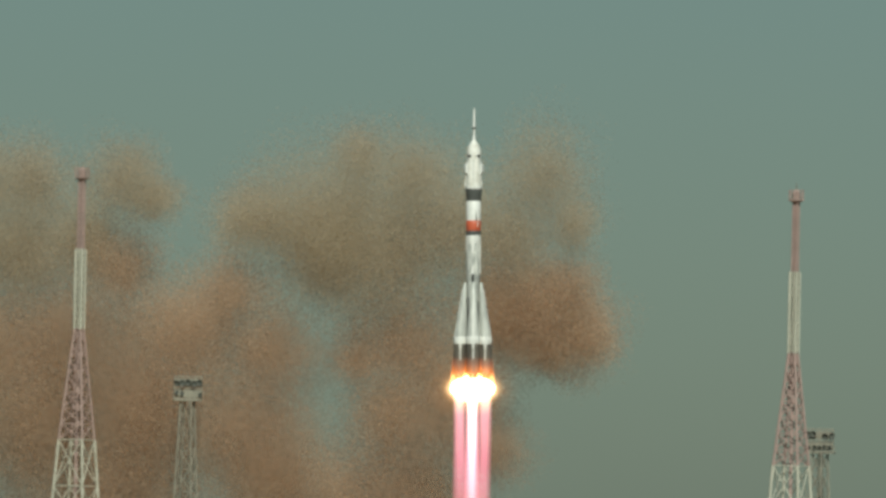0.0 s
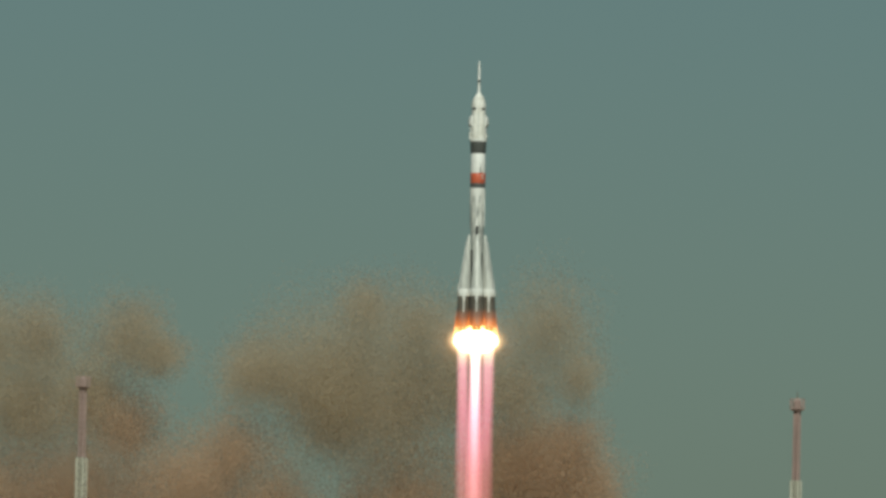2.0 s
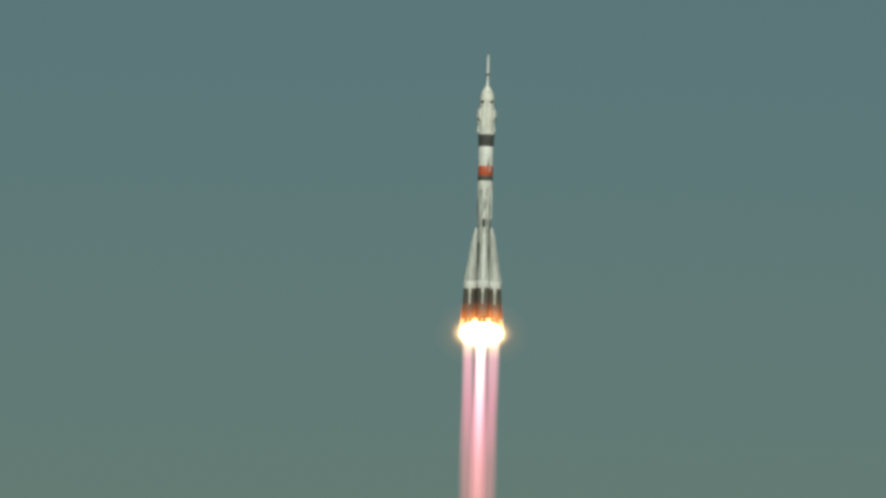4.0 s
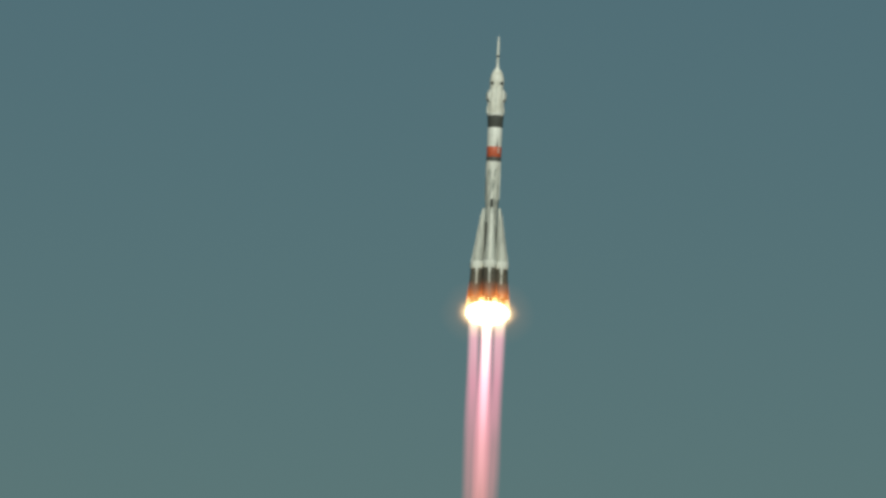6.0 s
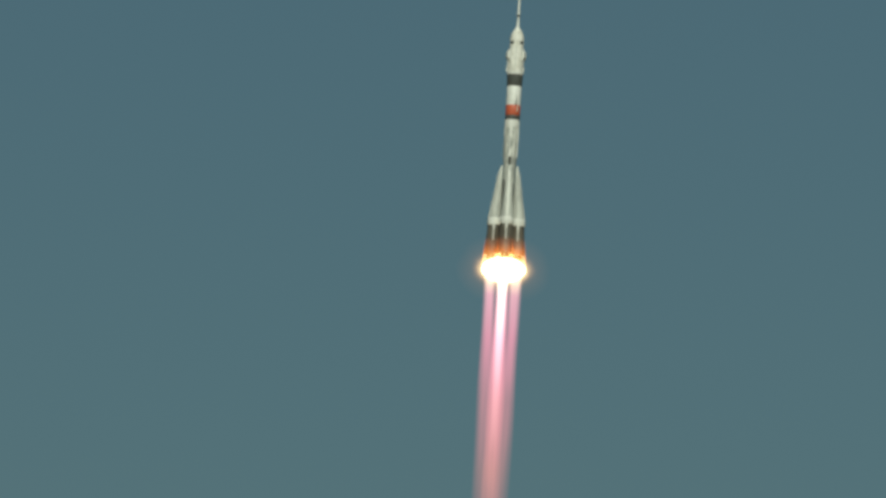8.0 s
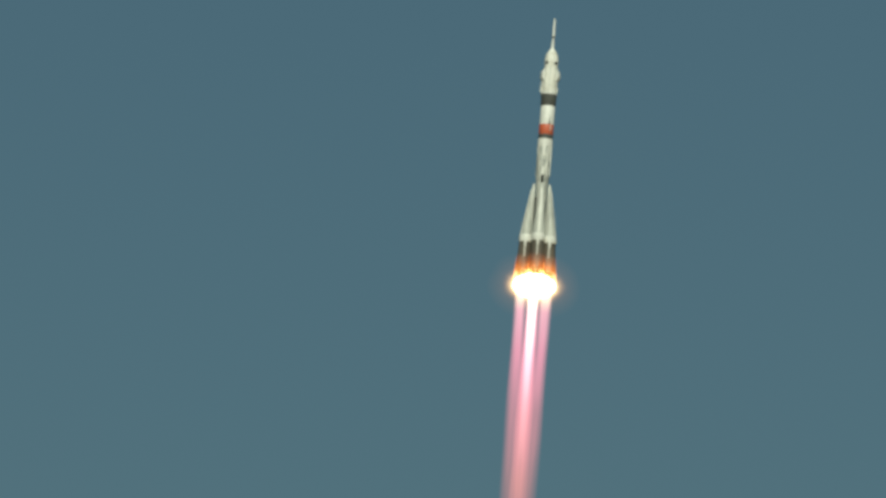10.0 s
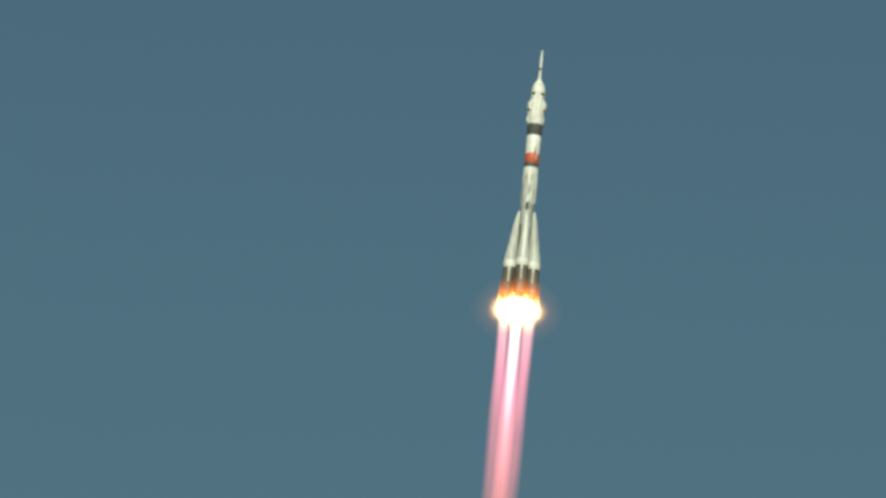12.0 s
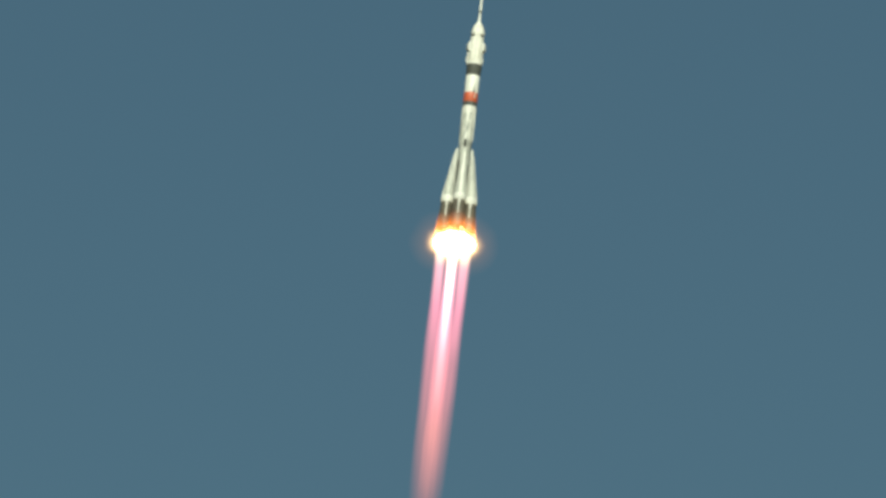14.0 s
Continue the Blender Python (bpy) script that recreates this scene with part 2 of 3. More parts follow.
def build_mast(x, y, top, legs_top):
    """A lightning mast on four spread legs; its sections are painted red and white in turn."""
    mast = new("lightning_mast")
    z1, z2, z3, z4 = legs_top, legs_top + 20.9, legs_top + 36.0, top - 1.0
    foot = 3.54 + legs_top * 0.088
    for i in range(4):
        bm = bmesh.new()
        beam(bm, corner(i, foot, 0), corner(i, 3.54, z1), 0.42)
        part("leg", bm, MAST_WHITE, mast, "white painted tubular steel leg")
    lattice_parts(mast, 0, z1, foot, 3.54, 5, 0.17, MAST_WHITE)
    for i in range(4):
        bm = bmesh.new()
        beam(bm, corner(i, 3.54, z1), corner(i, 0.9, z2), 0.36)
        part("corner_post", bm, MAST_RED, mast, "red corner post in haze-paled colour")
    lattice_parts(mast, z1, z2, 3.54, 0.9, 7, 0.17, MAST_RED)
    bm = bmesh.new()
    beam(bm, (0, 0, z1 - 18), (0, 0, z2), 0.6)
    part("ladder_shaft", bm, MAST_RED, mast, "dull red central ladder shaft")
    bm = bmesh.new()
    lattice(bm, z2, z3, 1.0, 0.98, 12, 0.13, 0.3)
    beam(bm, (0, 0, z2), (0, 0, z3), 0.6)
    part("middle_section", bm, MAST_WHITE, mast, "white lattice section in haze-dulled colour")
    bm = bmesh.new()
    lattice(bm, z3, z4, 0.66, 0.6, 12, 0.11, 0.22)
    beam(bm, (0, 0, z3), (0, 0, z4), 0.55)
    part("upper_section", bm, MAST_RED, mast, "red lattice section in haze-paled colour")
    bm = lathe([(0.9, z4 - 0.3), (1.35, z4), (1.35, z4 + 0.2), (0.5, z4 + 0.25)], 12)
    part("platform_deck", bm, MAST_RED, mast)
    bm = bmesh.new()
    for i in range(10):
        a, b = 2 * math.pi * i / 10, 2 * math.pi * (i + 1) / 10
        pa, pb = (1.33 * math.cos(a), 1.33 * math.sin(a)), (1.33 * math.cos(b), 1.33 * math.sin(b))
        beam(bm, (*pa, z4), (*pa, z4 + 1.9), 0.14)
        for h in (0.7, 1.3, 1.9):
            beam(bm, (*pa, z4 + h), (*pb, z4 + h), 0.13)
    part("railing", bm, MAST_RED, mast)
    bm = lathe([(0.75, z4 + 0.2), (0.75, z4 + 1.5), (0.4, z4 + 1.9)], 10)
    part("beacon_housing", bm, MAST_RED, mast)
    bm = lathe([(0.14, z4 + 1.8), (0.1, z4 + 2.8), (0.03, z4 + 3.4)], 8)
    part("lightning_rod", bm, STEEL, mast)
    mast.matrix_world = pose(x, y, 0)
    return tagged(mast, "tall lattice lightning mast in haze-paled red and white bands", "lightning mast", "masts beside the launch pad")


# ---- floodlight towers ----
def build_floodlight_tower(x, y, top, deck_turn, seed, ladder):
    """A lattice tower with a pale two-tier lamp rack; ladder adds a dark ladder cage below the deck."""
    tower = new("floodlight_tower")
    shaft_top = top - 4.6
    foot = 1.45 + shaft_top * 0.05
    for i in range(4):
        bm = bmesh.new()
        beam(bm, corner(i, foot, 0), corner(i, 1.45, shaft_top), 0.24)
        part("leg", bm, TOWER_PAINT, tower)
    lattice_parts(tower, 0, shaft_top, foot, 1.45, 12, 0.12, TOWER_PAINT)
    bm = bmesh.new()
    block(bm, (0, 0, shaft_top + 0.12), (5.4, 2.6, 0.24))
    part("deck", bm, TOWER_PAINT, tower)
    for sx in (-2.6, -1.3, 0, 1.3, 2.6):
        bm = bmesh.new()
        beam(bm, (sx, -0.9, shaft_top + 0.2), (sx, -0.9, top), 0.15)
        part("rack_post", bm, TOWER_PAINT, tower)
        bm = bmesh.new()
        beam(bm, (sx, 1.15, shaft_top + 0.2), (sx, 1.15, shaft_top + 1.4), 0.1)
        part("railing_post", bm, TOWER_PAINT, tower)
    for h in (0.35, 2.3, 4.55):
        bm = bmesh.new()
        beam(bm, (-2.7, -0.9, shaft_top + h), (2.7, -0.9, shaft_top + h), 0.2)
        part("rack_rail", bm, TOWER_PAINT, tower)
    bm = bmesh.new()
    beam(bm, (-2.7, 1.15, shaft_top + 1.35), (2.7, 1.15, shaft_top + 1.35), 0.1)
    part("handrail", bm, TOWER_PAINT, tower)
    for h in (1.35, 3.4):
        bm = bmesh.new()
        block(bm, (0, -0.72, shaft_top + h), (5.2, 0.06, 1.5))
        part("backing_sheet", bm, TOWER_PAINT, tower, "pale sheet behind the lamps")
    rng = random.Random(seed)
    for row, h in enumerate((1.3, 3.4)):
        for k in range(5):
            if rng.random() < 0.12:
                continue
            big = 0.8 + 0.5 * row
            lamp = lathe([(0.18, 0.35), (0.34, 0.2), (0.46 * big, -0.1), (0.5 * big, -0.3), (0.4 * big, -0.28), (0.2, 0.0)], 12)
            bmesh.ops.transform(lamp, matrix=pose(-2.15 + 1.08 * k + rng.uniform(-0.15, 0.15), -1.25, shaft_top + h + rng.uniform(-0.25, 0.25), -78 + rng.uniform(-25, 15), 0, rng.uniform(-35, 35)), verts=lamp.verts)
            part("floodlight", lamp, LAMP, tower, "dark round floodlight housing")
    if ladder:
        bm = bmesh.new()
        beam(bm, (0.4, -0.6, shaft_top - 9.5), (0.4, -0.6, shaft_top), 0.45)
        block(bm, (0.4, -0.6, shaft_top - 7.2), (0.8, 0.7, 2.2))
        part("ladder_cage", bm, LAMP, tower, "dark ladder cage")
    tower.matrix_world = pose(x, y, 0, 0, 0, deck_turn)
    return tagged(tower, "haze-paled grey lattice floodlight tower with two rows of dark lamps", "floodlight tower", "floodlight towers")


# ---- rocket ----
def booster_shift(angle):
    def shift(z):
        if z > 7.6:
            off = 2.2 + (1.42 - 2.2) * (z - 7.6) / 10.4
        else:
            off = 2.2 + 0.22 * (7.6 - z) / 7.6
        return off * math.cos(angle), off * math.sin(angle)
    return shift


def build_booster(rocket, angle, front):
    """One strap-on booster: cone, white collar ring, dark tail skirt, four nozzles."""
    s = booster_shift(angle)
    booster = part("booster", lathe([(0.05, 17.7), (0.24, 17.4), (0.46, 15.6), (0.79, 12.2), (1.08, 9.2), (1.16, 7.7)][::-1], 28, s), BOOSTER, rocket, "pale grey tapered strap-on booster", True)
    part("collar", lathe([(1.12, 7.72), (1.27, 7.55), (1.3, 7.0), (1.3, 6.5), (1.2, 6.3)][::-1], 28, s), WHITE, booster, "white collar ring", True)
    part("tail_skirt", lathe([(1.17, 6.32), (1.2, 5.0), (1.3, 2.6), (1.38, 0.9), (1.15, 0.8)][::-1], 28, s), SKIRT, booster, "dark heat-stained tail skirt", True)
    for k in range(4):
        a = math.pi / 4 + k * math.pi / 2
        cx, cy = s(0)
        bm = lathe([(0.3, 0.95), (0.28, 0.7), (0.42, 0.3), (0.46, 0.0), (0.4, 0.02), (0.2, 0.6)], 14, lambda z: (cx + 0.6 * math.cos(a), cy + 0.6 * math.sin(a)))
        part("nozzle", bm, DARK, booster)
    # cable duct down the outer side
    bm = bmesh.new()
    for z0, z1 in ((16.4, 12.5), (12.5, 7.7)):
        r0, r1 = [0.2 + (17.6 - z) * 0.0935 if z > 7.6 else 1.2 for z in (z0, z1)]
        out = Vector((math.cos(angle), math.sin(angle), 0))
        p0, p1 = Vector((*s(z0), z0)) + out * r0, Vector((*s(z1), z1)) + out * r1
        beam(bm, p0, p1, 0.22)
    part("cable_duct", bm, WHITE, booster, "white cable duct")
    cx, cy = s(5)
    bm = lathe([(0.08, 3.4), (0.12, 3.6), (0.13, 5.2), (0.24, 5.6), (0.3, 6.3)], 10, lambda z: (cx, cy - 1.26))
    part("drain_pipe", bm, WHITE, booster, "white drain pipe")
    # fin at the tail
    bm = bmesh.new()
    out, side = Vector((math.cos(angle), math.sin(angle), 0)), Vector((-math.sin(angle), math.cos(angle), 0))
    base = Vector((*s(3), 0))
    vs = [bm.verts.new(base + out * r + side * d + Vector((0, 0, z))) for d in (-0.04, 0.04) for r, z in ((1.15, 3.6), (1.5, 1.9), (1.5, 0.9), (1.15, 0.9))]
    bm.faces.new(vs[:4]), bm.faces.new(vs[4:])
    for i in range(4):
        bm.faces.new((vs[i], vs[(i + 1) % 4], vs[4 + (i + 1) % 4], vs[4 + i]))
    part("fin", bm, SKIRT, booster)
    return booster


def plume_shell(r0, r1, length, start=-1.0, rings=30, seed=0):
    """A jet of burning gas: swells, then draws in towards the axis."""
    rows = []
    for k in range(rings + 1):
        f = k / rings
        swell = 1 + 0.07 * math.sin(f * 17 + seed) * (1 - f)
        rows.append((max(0.02, (r0 + (r1 - r0) * f) * swell * min(1, 12 * f + 0.6) * (1 - f ** 6)), start - length * f))
    return rows


def build_rocket():
    rocket = new("rocket")
    part("escape_tower", lathe([(0.5, 43.2), (0.27, 43.9), (0.2, 45.6), (0.27, 45.8), (0.27, 46.3), (0.22, 46.5), (0.2, 48.4), (0.13, 49.2), (0.03, 49.6)], 16), WHITE, rocket, "thin white escape tower", True)
    part("escape_tower_ring", lathe([(0.26, 45.65), (0.3, 45.7), (0.3, 46.0), (0.26, 46.05)], 16), GREY_BAND, rocket)
    part("fairing", lathe([(1.52, 34.8), (1.47, 37.0), (1.36, 39.2), (1.24, 40.2), (1.27, 40.9), (1.3, 41.5), (1.12, 42.3), (0.8, 43.0), (0.48, 43.4), (0.3, 43.7)], 40), FAIRING, rocket, "white payload fairing", True)
    for a in (-131, -49, 49, 131):
        bm = bmesh.new()
        block(bm, (1.25 * math.cos(radians(a)), 1.25 * math.sin(radians(a)), 40.7), (0.16, 0.62, 0.42), Matrix.Rotation(radians(a), 3, "Z"))
        part("vent_opening", bm, DARK, rocket, "dark rectangular opening")
    for a in (-160, -20, 20, 160):
        turn = Matrix.Rotation(radians(a), 3, "Z")
        bm = bmesh.new()
        vs = []
        for r, z in ((1.3, 39.6), (1.75, 38.9), (1.8, 37.9), (1.4, 37.2)):
            vs.append([bm.verts.new(turn @ Vector((r, d, z))) for d in (-0.5, 0.5)] + [bm.verts.new(turn @ Vector((1.1, d, z))) for d in (0.5, -0.5)])
        for p, q in zip(vs, vs[1:]):
            for i in range(4):
                bm.faces.new((p[i], p[(i + 1) % 4], q[(i + 1) % 4], q[i]))
        bm.faces.new(vs[0]), bm.faces.new(vs[-1])
        part("folded_grid_fin", bm, WHITE, rocket, "white folded grid fin")
    for a in (-135, -92, -45, 45, 90, 135):
        bm = bmesh.new()
        beam(bm, (1.45 * math.cos(radians(a)), 1.45 * math.sin(radians(a)), 35.0), (1.32 * math.cos(radians(a)), 1.32 * math.sin(radians(a)), 40.2), 0.16)
        part("fairing_seam", bm, BOOSTER, rocket, "raised seam strip")
    for a, z0, z1, r, wide in ((180, 35.1, 36.5, 1.66, 0.7), (183, 36.7, 37.3, 1.6, 0.5), (-8, 35.3, 36.2, 1.6, 0.6), (-118, 36.0, 37.6, 1.56, 0.5), (-66, 36.4, 38.0, 1.53, 0.5)):
        bm = bmesh.new()
        block(bm, ((r - 0.18) * math.cos(radians(a)), (r - 0.18) * math.sin(radians(a)), (z0 + z1) / 2), (0.36, wide, z1 - z0), Matrix.Rotation(radians(a), 3, "Z"))
        bmesh.ops.bevel(bm, geom=bm.edges[:], offset=0.1, segments=2, affect="EDGES")
        part("equipment_pod", bm, FAIRING, rocket, "small white raised equipment pod", True)
    part("fairing_base_ring", lathe([(1.5, 34.7), (1.56, 34.9), (1.54, 35.2), (1.4, 35.25)], 40), WHITE, rocket, "", True)
    part("adapter_band", lathe([(1.36, 32.55), (1.38, 32.6), (1.49, 34.65), (1.46, 34.7)], 40), GREY_BAND, rocket, "dark grey band", True)
    part("third_stage", lathe([(1.33, 28.95), (1.33, 32.5), (1.3, 32.55)], 40), WHITE, rocket, "white upper stage", True)
    part("flag_band", lathe([(1.33, 27.05), (1.36, 27.1), (1.36, 28.9), (1.33, 28.95)], 40), RED_BAND, rocket, "orange-red painted band", True)
    part("lower_band", lathe([(1.33, 26.25), (1.36, 26.3), (1.36, 27.0), (1.33, 27.05)], 40), GREY_BAND, rocket, "dark band", True)
    # painted emblem: a slim dark spire over a pale patch
    bm = bmesh.new()
    turn = Matrix.Rotation(radians(-68), 3, "Z")
    vs = [bm.verts.new(turn @ Vector((r, d, z))) for r in (1.31, 1.365) for d, z in ((-0.18, 28.9), (0.18, 28.9), (0.05, 29.9), (0.0, 30.7), (-0.05, 29.9))]
    bm.faces.new(vs[:5]), bm.faces.new(vs[5:])
    for i in range(5):
        bm.faces.new((vs[i], vs[(i + 1) % 5], vs[5 + (i + 1) % 5], vs[5 + i]))
    part("painted_emblem", bm, GREY_BAND, rocket, "slim dark painted spire emblem")
    bm = bmesh.new()
    block(bm, (1.35 * math.cos(radians(-55)), 1.35 * math.sin(radians(-55)), 28.25), (0.06, 0.2, 1.0), Matrix.Rotation(radians(-55), 3, "Z"))
    part("painted_patch", bm, BOOSTER, rocket, "pale painted patch")
    # interstage lattice and core
    bm = bmesh.new()
    for k in range(12):
        a, b, c = [2 * math.pi * (k + d) / 12 for d in (0, 0.5, 1)]
        beam(bm, (1.28 * math.cos(a), 1.28 * math.sin(a), 25.2), (1.28 * math.cos(b), 1.28 * math.sin(b), 26.3), 0.12)
        beam(bm, (1.28 * math.cos(c), 1.28 * math.sin(c), 25.2), (1.28 * math.cos(b), 1.28 * math.sin(b), 26.3), 0.12)
    part("interstage_lattice", bm, WHITE, rocket)
    part("core_stage", lathe([(1.0, 0.9), (1.02, 6.0), (1.03, 12.0), (1.1, 16.5), (1.3, 20.0), (1.33, 22.0), (1.28, 24.6), (1.26, 26.2)], 40), FROST, rocket, "frosted grey core stage", True)
    part("core_top_ring", lathe([(1.27, 24.7), (1.32, 24.8), (1.32, 26.15), (1.27, 26.2)], 40), WHITE, rocket, "white upper ring", True)
    for a in (-100, -62, -20, 20, 100, 160):
        bm = bmesh.new()
        beam(bm, (1.36 * math.cos(radians(a)), 1.36 * math.sin(radians(a)), 24.5), (1.33 * math.cos(radians(a)), 1.33 * math.sin(radians(a)), 19.2), 0.14)
        part("cable_duct", bm, WHITE, rocket, "white cable duct")
    bm = lathe([(0.2, 19.2), (0.24, 19.0), (0.24, 18.0), (0.18, 17.8)], 10)
    bmesh.ops.transform(bm, matrix=pose(-0.05, -1.35, 0), verts=bm.verts)
    part("strut_fitting", bm, DARK, rocket, "dark booster strut fitting")
    for a, half, z0, z1 in ((-93, 0.42, 25.9, 22.9), (-93, 0.2, 20.6, 18.4), (-20, 0.4, 25.9, 23.4), (190, 0.4, 25.9, 23.2)):
        bm = bmesh.new()
        rows = []
        for f in (0, 0.35, 0.7, 1):
            h, z = half * (1 - 0.9 * f), z0 + (z1 - z0) * f
            rows.append([bm.verts.new((1.375 * math.cos(radians(a) + d), 1.375 * math.sin(radians(a) + d), z)) for d in (-h, -h / 3, h / 3, h)])
            rows[-1] += [bm.verts.new((1.25 * math.cos(radians(a) + d), 1.25 * math.sin(radians(a) + d), z)) for d in (h, h / 3, -h / 3, -h)]
        for p, q in zip(rows, rows[1:]):
            for i in range(8):
                bm.faces.new((p[i], p[(i + 1) % 8], q[(i + 1) % 8], q[i]))
        bm.faces.new(rows[0]), bm.faces.new(rows[-1])
        part("frost_patch", bm, WHITE, rocket, "white wedge of frost")
    # added dark strips on the core: painted shade of the gaps between boosters
    for a, z0, z1, w in ((-141, 14.9, 6.9, 0.34), (-37, 14.2, 8.5, 0.24)):
        bm = bmesh.new()
        beam(bm, (1.2 * math.cos(radians(a)), 1.2 * math.sin(radians(a)), z0), (1.2 * math.cos(radians(a)), 1.2 * math.sin(radians(a)), z1), w)
        part("booster_gap_shade", bm, DARK if a < -90 else GREY_BAND, rocket, "dark strip painted as shade between boosters")
    for k in range(4):
        angle = math.pi / 2 * k + radians(2)
        build_booster(rocket, angle, k == 3)
        # jet of each booster
        cx, cy = booster_shift(angle)(0)
        inward = lambda z: (cx * (1 + z * 0.0065), cy * (1 + z * 0.0065))
        jet = part("exhaust_jet", lathe(plume_shell(1.08, 2.35, 68, seed=k), 24, inward, False), JET, rocket, "pink glowing exhaust jet", True)
        for n in range(1, 8):
            w = 1 - n / 9
            part("jet_sheath", lathe(plume_shell(1.08 * w ** 0.6, 2.35 * w, 68 - n, seed=k + n * 0.2), 24, inward, False), JET, jet, "", True)
        # clear glowing shells: flame licks plus the fire's orange light painted over the skirt
        for r in (1.42, 1.5):
            part("skirt_flame_and_firelight", lathe([(r + 0.12, -1.0), (r + 0.05, 0.9), (r, 2.4), (r - 0.1, 3.9)], 24, booster_shift(angle), False), LICKS, jet, "orange flame and painted firelight on the tail skirt", True)
    jet = part("exhaust_jet", lathe(plume_shell(1.0, 0.75, 52, seed=9), 24, None, False), JET_CORE, rocket, "white-hot central exhaust jet", True)
    for n in range(1, 5):
        w = 1 - n / 6
        part("jet_sheath", lathe(plume_shell(1.0 * w ** 0.6, 0.75 * w, 52 - 3 * n, seed=9 + n * 0.2), 24, None, False), JET_CORE, jet, "", True)
    # white-hot fire round the nozzles, glowing from yellow to orange outwards
    def fire_shell(w, h, lumps, shift):
        bm = bmesh.new()
        bmesh.ops.create_icosphere(bm, subdivisions=4, radius=1)
        for v in bm.verts:
            p = v.co.copy()
            n = 1 + lumps * (noise.noise(p * 2.2 + Vector((shift, 0, 0))) + 0.5 * noise.noise(p * 5 + Vector((0, shift, 0))))
            v.co = Vector((p.x * w * n, p.y * w * n, -1.8 + p.z * h * n))
        return bm
    fire = part("fireball", fire_shell(4.0, 2.25, 0.05, 0), HOT, rocket, "white-hot fire at the nozzles", True)
    # glow shells, shaped to include the lens bloom round the fire
    for k in range(GLOW_SHELLS):
        f = k / (GLOW_SHELLS - 1)
        part("fire_glow", fire_shell(4.1 + 2.3 * f + 2.2 * f ** 4, 2.2 + 2.0 * f + 2.2 * f ** 4, 0.05, k * 0.12), GLOW[k], fire, "orange glow and bloom halo of the fire", True)
    return tagged(rocket, "white and grey crewed rocket rising on pink exhaust flames", "rocket")


# ---- smoke ----
TRIANGLE = np.array([(math.cos(a), math.sin(a), 0.0) for a in (0.3, 2.4, 4.5)])


def build_smoke(name, puffs, depth, material, seed, count, size, label):
    """A cloud of fine flecks: each puff (x, z, radius) is a heap of smaller billows, denser inside than at the rim."""
    rng = np.random.default_rng(seed)
    centres, radii = [], []
    for x, z, r in puffs:
        for _ in range(110):
            d = rng.normal(size=3)
            d *= rng.uniform(0.1, 0.8) / np.linalg.norm(d)
            y = rng.uniform(-0.4, 0.4) * depth
            centres.append((x + d[0] * r, y + d[1] * r, z + d[2] * r))
            radii.append(r * rng.uniform(0.25, 0.65))
    centres, radii = np.array(centres), np.array(radii)
    pick = rng.choice(len(radii), count, p=radii ** 2.2 / (radii ** 2.2).sum())
    d = rng.normal(size=(count, 3))
    d *= rng.beta(2.4, 1.5, size=(count, 1)) / np.linalg.norm(d, axis=1, keepdims=True)
    places = centres[pick] + d * radii[pick][:, None]
    places = places[places[:, 2] > 0.5]
    n = len(places)
    # random turns from unit quaternions
    q = rng.normal(size=(n, 4))
    q /= np.linalg.norm(q, axis=1, keepdims=True)
    w, x, y, z = q.T
    rot = np.stack([1 - 2 * (y * y + z * z), 2 * (x * y - z * w), 2 * (x * z + y * w),
                    2 * (x * y + z * w), 1 - 2 * (x * x + z * z), 2 * (y * z - x * w),
                    2 * (x * z - y * w), 2 * (y * z + x * w), 1 - 2 * (x * x + y * y)], 1).reshape(n, 3, 3)
    corners = np.einsum("nij,kj->nki", rot, TRIANGLE) * (size * rng.uniform(0.6, 1.4, size=(n, 1, 1)))
    verts = (places[:, None, :] + corners).reshape(-1, 3).astype(np.float32)
    mesh = bpy.data.meshes.new(name)
    mesh.vertices.add(3 * n)
    mesh.vertices.foreach_set("co", verts.ravel())
    mesh.loops.add(3 * n)
    mesh.loops.foreach_set("vertex_index", np.arange(3 * n, dtype=np.int32))
    mesh.polygons.add(n)
    mesh.polygons.foreach_set("loop_start", np.arange(0, 3 * n, 3, dtype=np.int32))
    mesh.update()
    mesh.materials.append(material)
    cloud = new(name, mesh)
    return tagged(cloud, label, "smoke", "launch smoke", kind="stuff")


build_ground()
build_mast(-74.5, 82, 94.1, 43.65)
build_mast(59.45, 40, 91.2, 40.9)
build_floodlight_tower(-53.7, 80, 56.0, 8, 7, False)
build_floodlight_tower(65.6, 70, 48.4, -12, 8, True)
rocket = build_rocket()
clouds = []
clouds.append((build_smoke("smoke_cloud", [(-67.8, 93.8, 10.8), (-84.5, 93.5, 10.8), (-96.3, 92.2, 14.0), (-87.5, 80.5, 14.0), (-74.6, 82.9, 11.9), (-60.7, 90.8, 6.5)],
    50, HAZE, 11, 290000, 0.157, "thin olive-brown smoke drifting above the pad"), 0.3, 5))
clouds.append((build_smoke("smoke_cloud", [(-47.4, 72.7, 10.8), (-67.4, 76.6, 10.8), (-77.4, 64.5, 17.8), (-54.8, 65.0, 15.6), (-39.6, 62.1, 13.5), (-94.6, 62.0, 17.3), (-63.1, 50.8, 20.5), (-83.5, 46.0, 21.6), (-43.6, 46.9, 17.3), (-36.9, 36.2, 16.7), (-68.0, 31.3, 23.7)],
    60, SMOKE, 12, 1150000, 0.157, "dense brown dust and smoke billowing over the ground"), 0.2, 4.7))
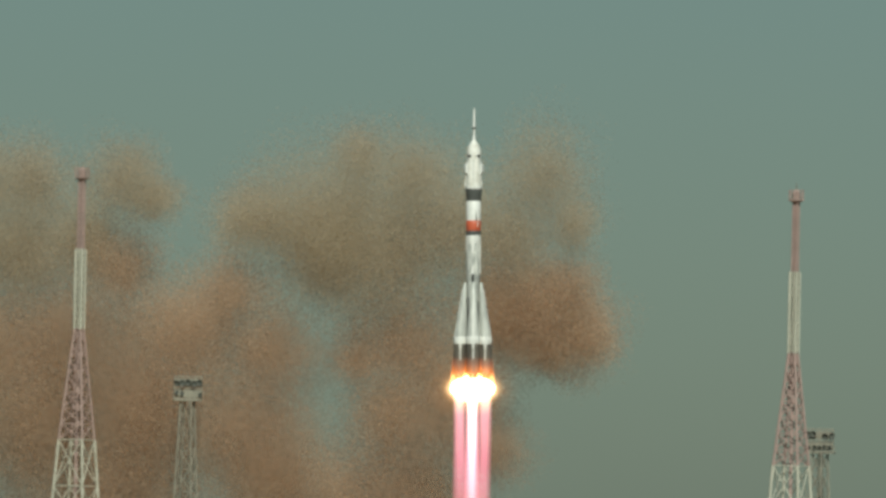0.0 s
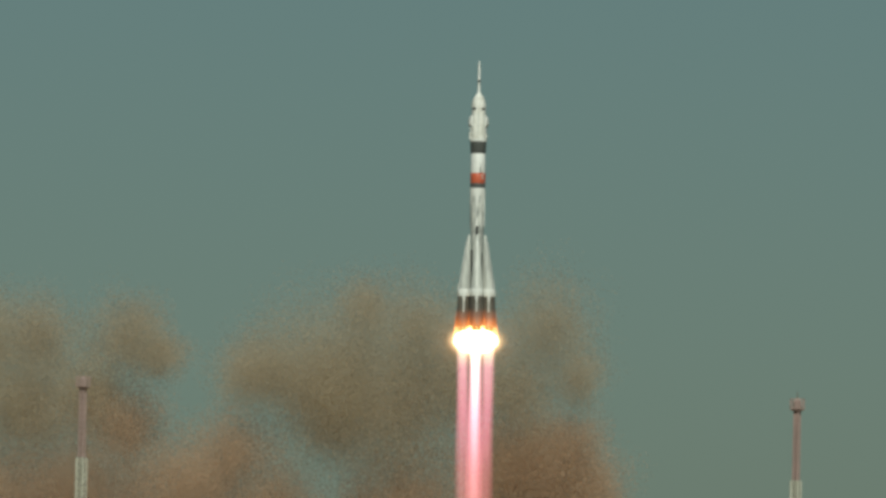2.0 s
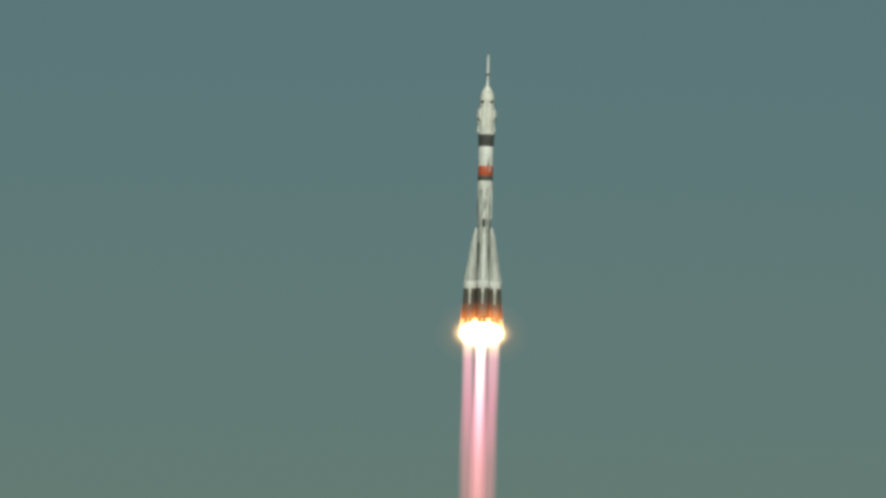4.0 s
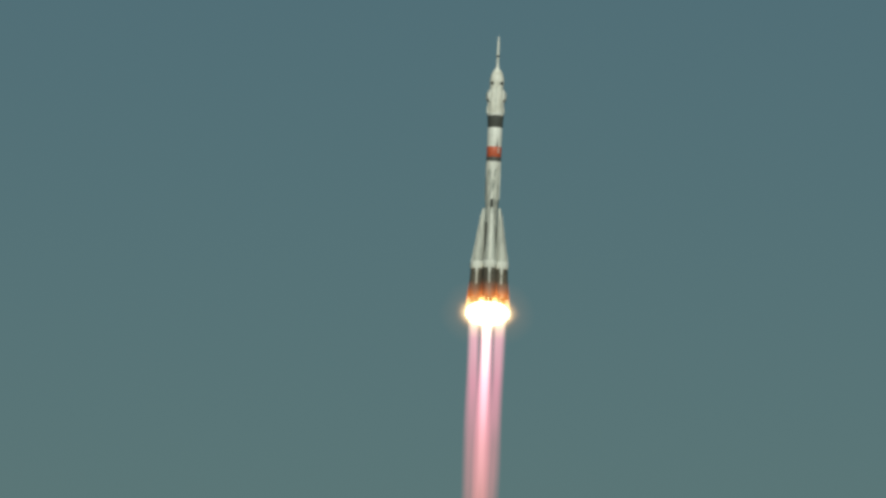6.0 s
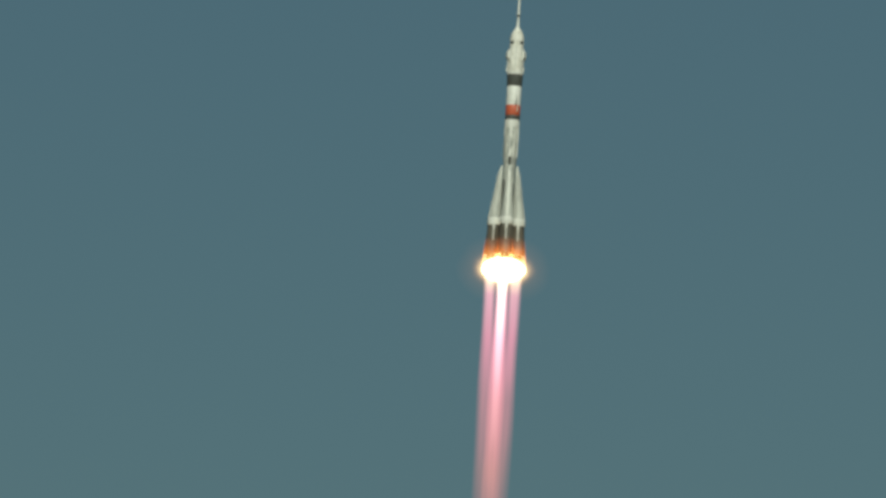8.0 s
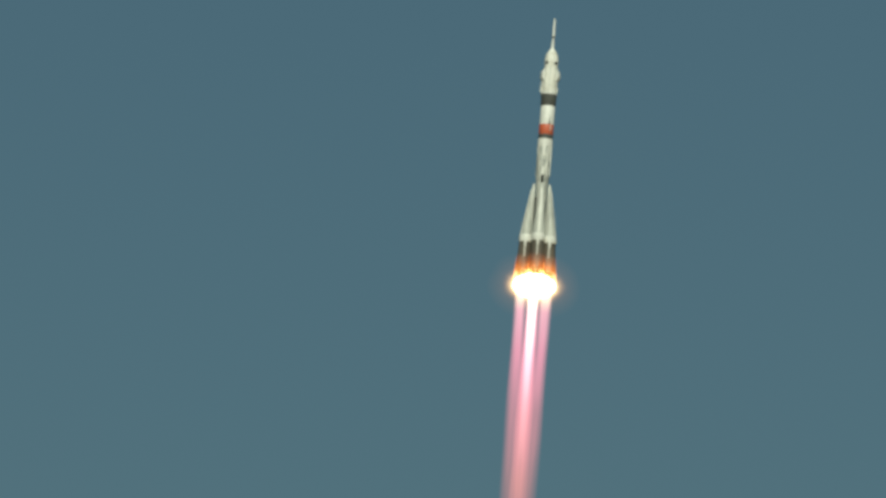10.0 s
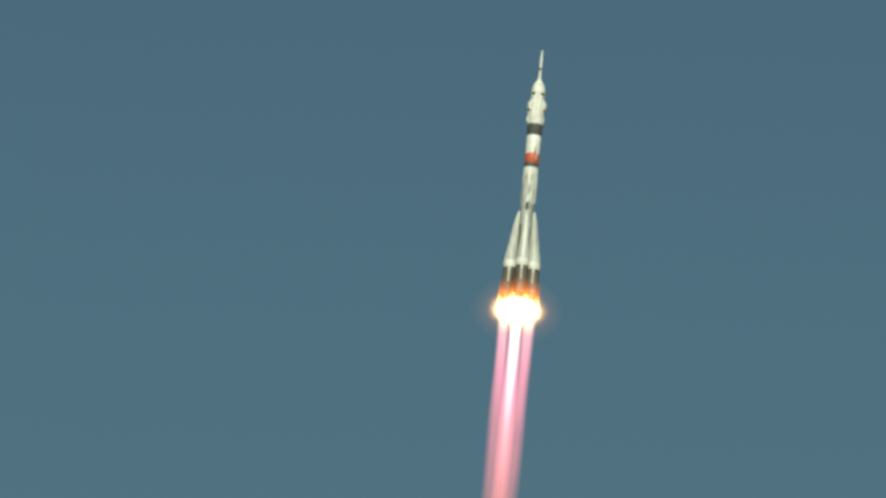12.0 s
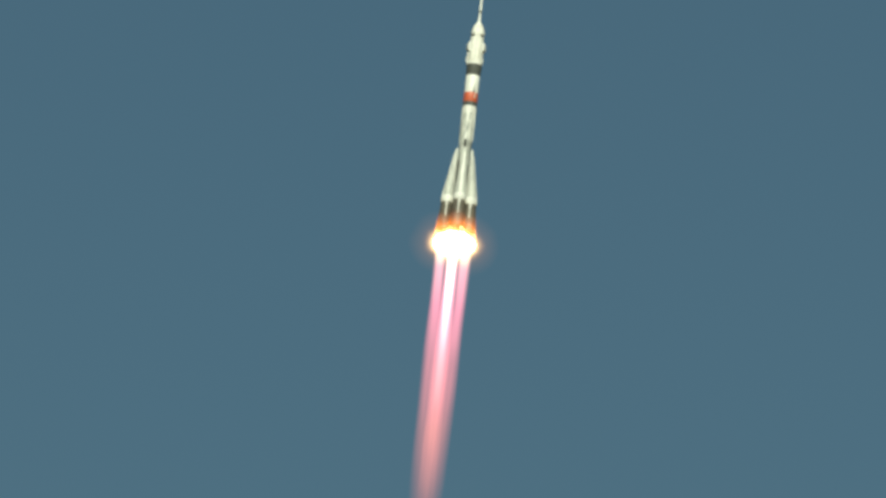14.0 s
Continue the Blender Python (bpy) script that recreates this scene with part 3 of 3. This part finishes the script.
clouds.append((build_smoke("smoke_cloud", [(-30.3, 82.8, 11.9), (-26.2, 90.4, 16.2), (-39.1, 88.0, 13.5), (-12.3, 96.1, 13.5), (-15.2, 80.9, 17.8), (-28.0, 77.4, 14.6), (-44.4, 86.8, 9.2), (-4.5, 87.6, 14.0), (-22.1, 100.2, 7.5), (12.6, 96.6, 13.5), (19.2, 87.0, 8.6), (6.3, 83.5, 14.0)],
    50, HAZE, 13, 530000, 0.157, "thin olive-brown smoke high above the pad"), 0.3, 5.3))
clouds.append((build_smoke("smoke_cloud", [(9.8, 71.7, 12.9), (21.8, 66.0, 10.6), (14.3, 63.2, 9.7), (4.5, 68.4, 12.9), (17.3, 74.0, 9.7)],
    40, SMOKE, 14, 235000, 0.157, "brown smoke billow with soft round edges"), 0.2, 4.9))
clouds.append((build_smoke("smoke_cloud", [(-22.3, 60.3, 8.1), (-12.7, 63.7, 15.6), (-15.6, 49.6, 14.0), (-3.8, 53.1, 14.6), (3.9, 43.5, 10.2), (-23.9, 35.4, 11.9), (-9.9, 35.7, 17.3), (-9.6, 21.7, 18.3)],
    40, SMOKE, 15, 440000, 0.157, "brown smoke rising from the launch pad"), 0.2, 5))



def motions():
    walk(rocket, [
    (0.0, pose(0.00, 0.00, 55.00, -0.00, -0.84, 0)), (0.5, pose(-0.16, 0.01, 65.34, -0.02, -0.77, 0)), (1.0, pose(-0.31, 0.04, 76.60, -0.06, -0.68, 0)),
    (1.5, pose(-0.44, 0.11, 88.79, -0.11, -0.56, 0)), (2.0, pose(-0.55, 0.23, 101.92, -0.16, -0.43, 0)), (2.5, pose(-0.63, 0.40, 116.00, -0.23, -0.28, 0)),
    (3.0, pose(-0.68, 0.64, 131.03, -0.30, -0.11, 0)), (3.5, pose(-0.68, 0.94, 147.01, -0.38, 0.08, 0)), (4.0, pose(-0.63, 1.31, 163.95, -0.46, 0.28, 0)),
    (4.5, pose(-0.53, 1.76, 181.86, -0.55, 0.49, 0)), (5.0, pose(-0.35, 2.29, 200.75, -0.64, 0.71, 0)), (5.5, pose(-0.10, 2.90, 220.62, -0.74, 0.94, 0)),
    (6.0, pose(0.24, 3.61, 241.47, -0.84, 1.19, 0)), (6.5, pose(0.66, 4.41, 263.31, -0.95, 1.43, 0)), (7.0, pose(1.19, 5.30, 286.15, -1.06, 1.69, 0)),
    (7.5, pose(1.83, 6.30, 310.00, -1.18, 1.95, 0)), (8.0, pose(2.59, 7.41, 334.86, -1.30, 2.21, 0)), (8.5, pose(3.47, 8.62, 360.73, -1.42, 2.47, 0)),
    (9.0, pose(4.50, 9.94, 387.62, -1.55, 2.73, 0)), (9.5, pose(5.67, 11.38, 415.54, -1.68, 2.99, 0)), (10.0, pose(6.99, 12.94, 444.50, -1.81, 3.25, 0)),
    (10.5, pose(8.48, 14.61, 474.50, -1.95, 3.50, 0)), (11.0, pose(10.13, 16.42, 505.54, -2.09, 3.75, 0)), (11.5, pose(11.97, 18.35, 537.63, -2.23, 3.99, 0)),
    (12.0, pose(14.00, 20.41, 570.78, -2.38, 4.22, 0)), (12.5, pose(16.22, 22.60, 605.00, -2.53, 4.44, 0)), (13.0, pose(18.65, 24.93, 640.29, -2.68, 4.64, 0)),
    (13.5, pose(21.30, 27.39, 676.65, -2.84, 4.84, 0)), (14.0, pose(24.16, 30.00, 714.09, -3.00, 5.02, 0)),
    ])
    for cloud, drift, rise in clouds:
        walk(cloud, [(t, pose(drift * t, 110, rise * t)) for t in (0.0, 3.5, 7.0, 10.5, 14.0)])


motions()
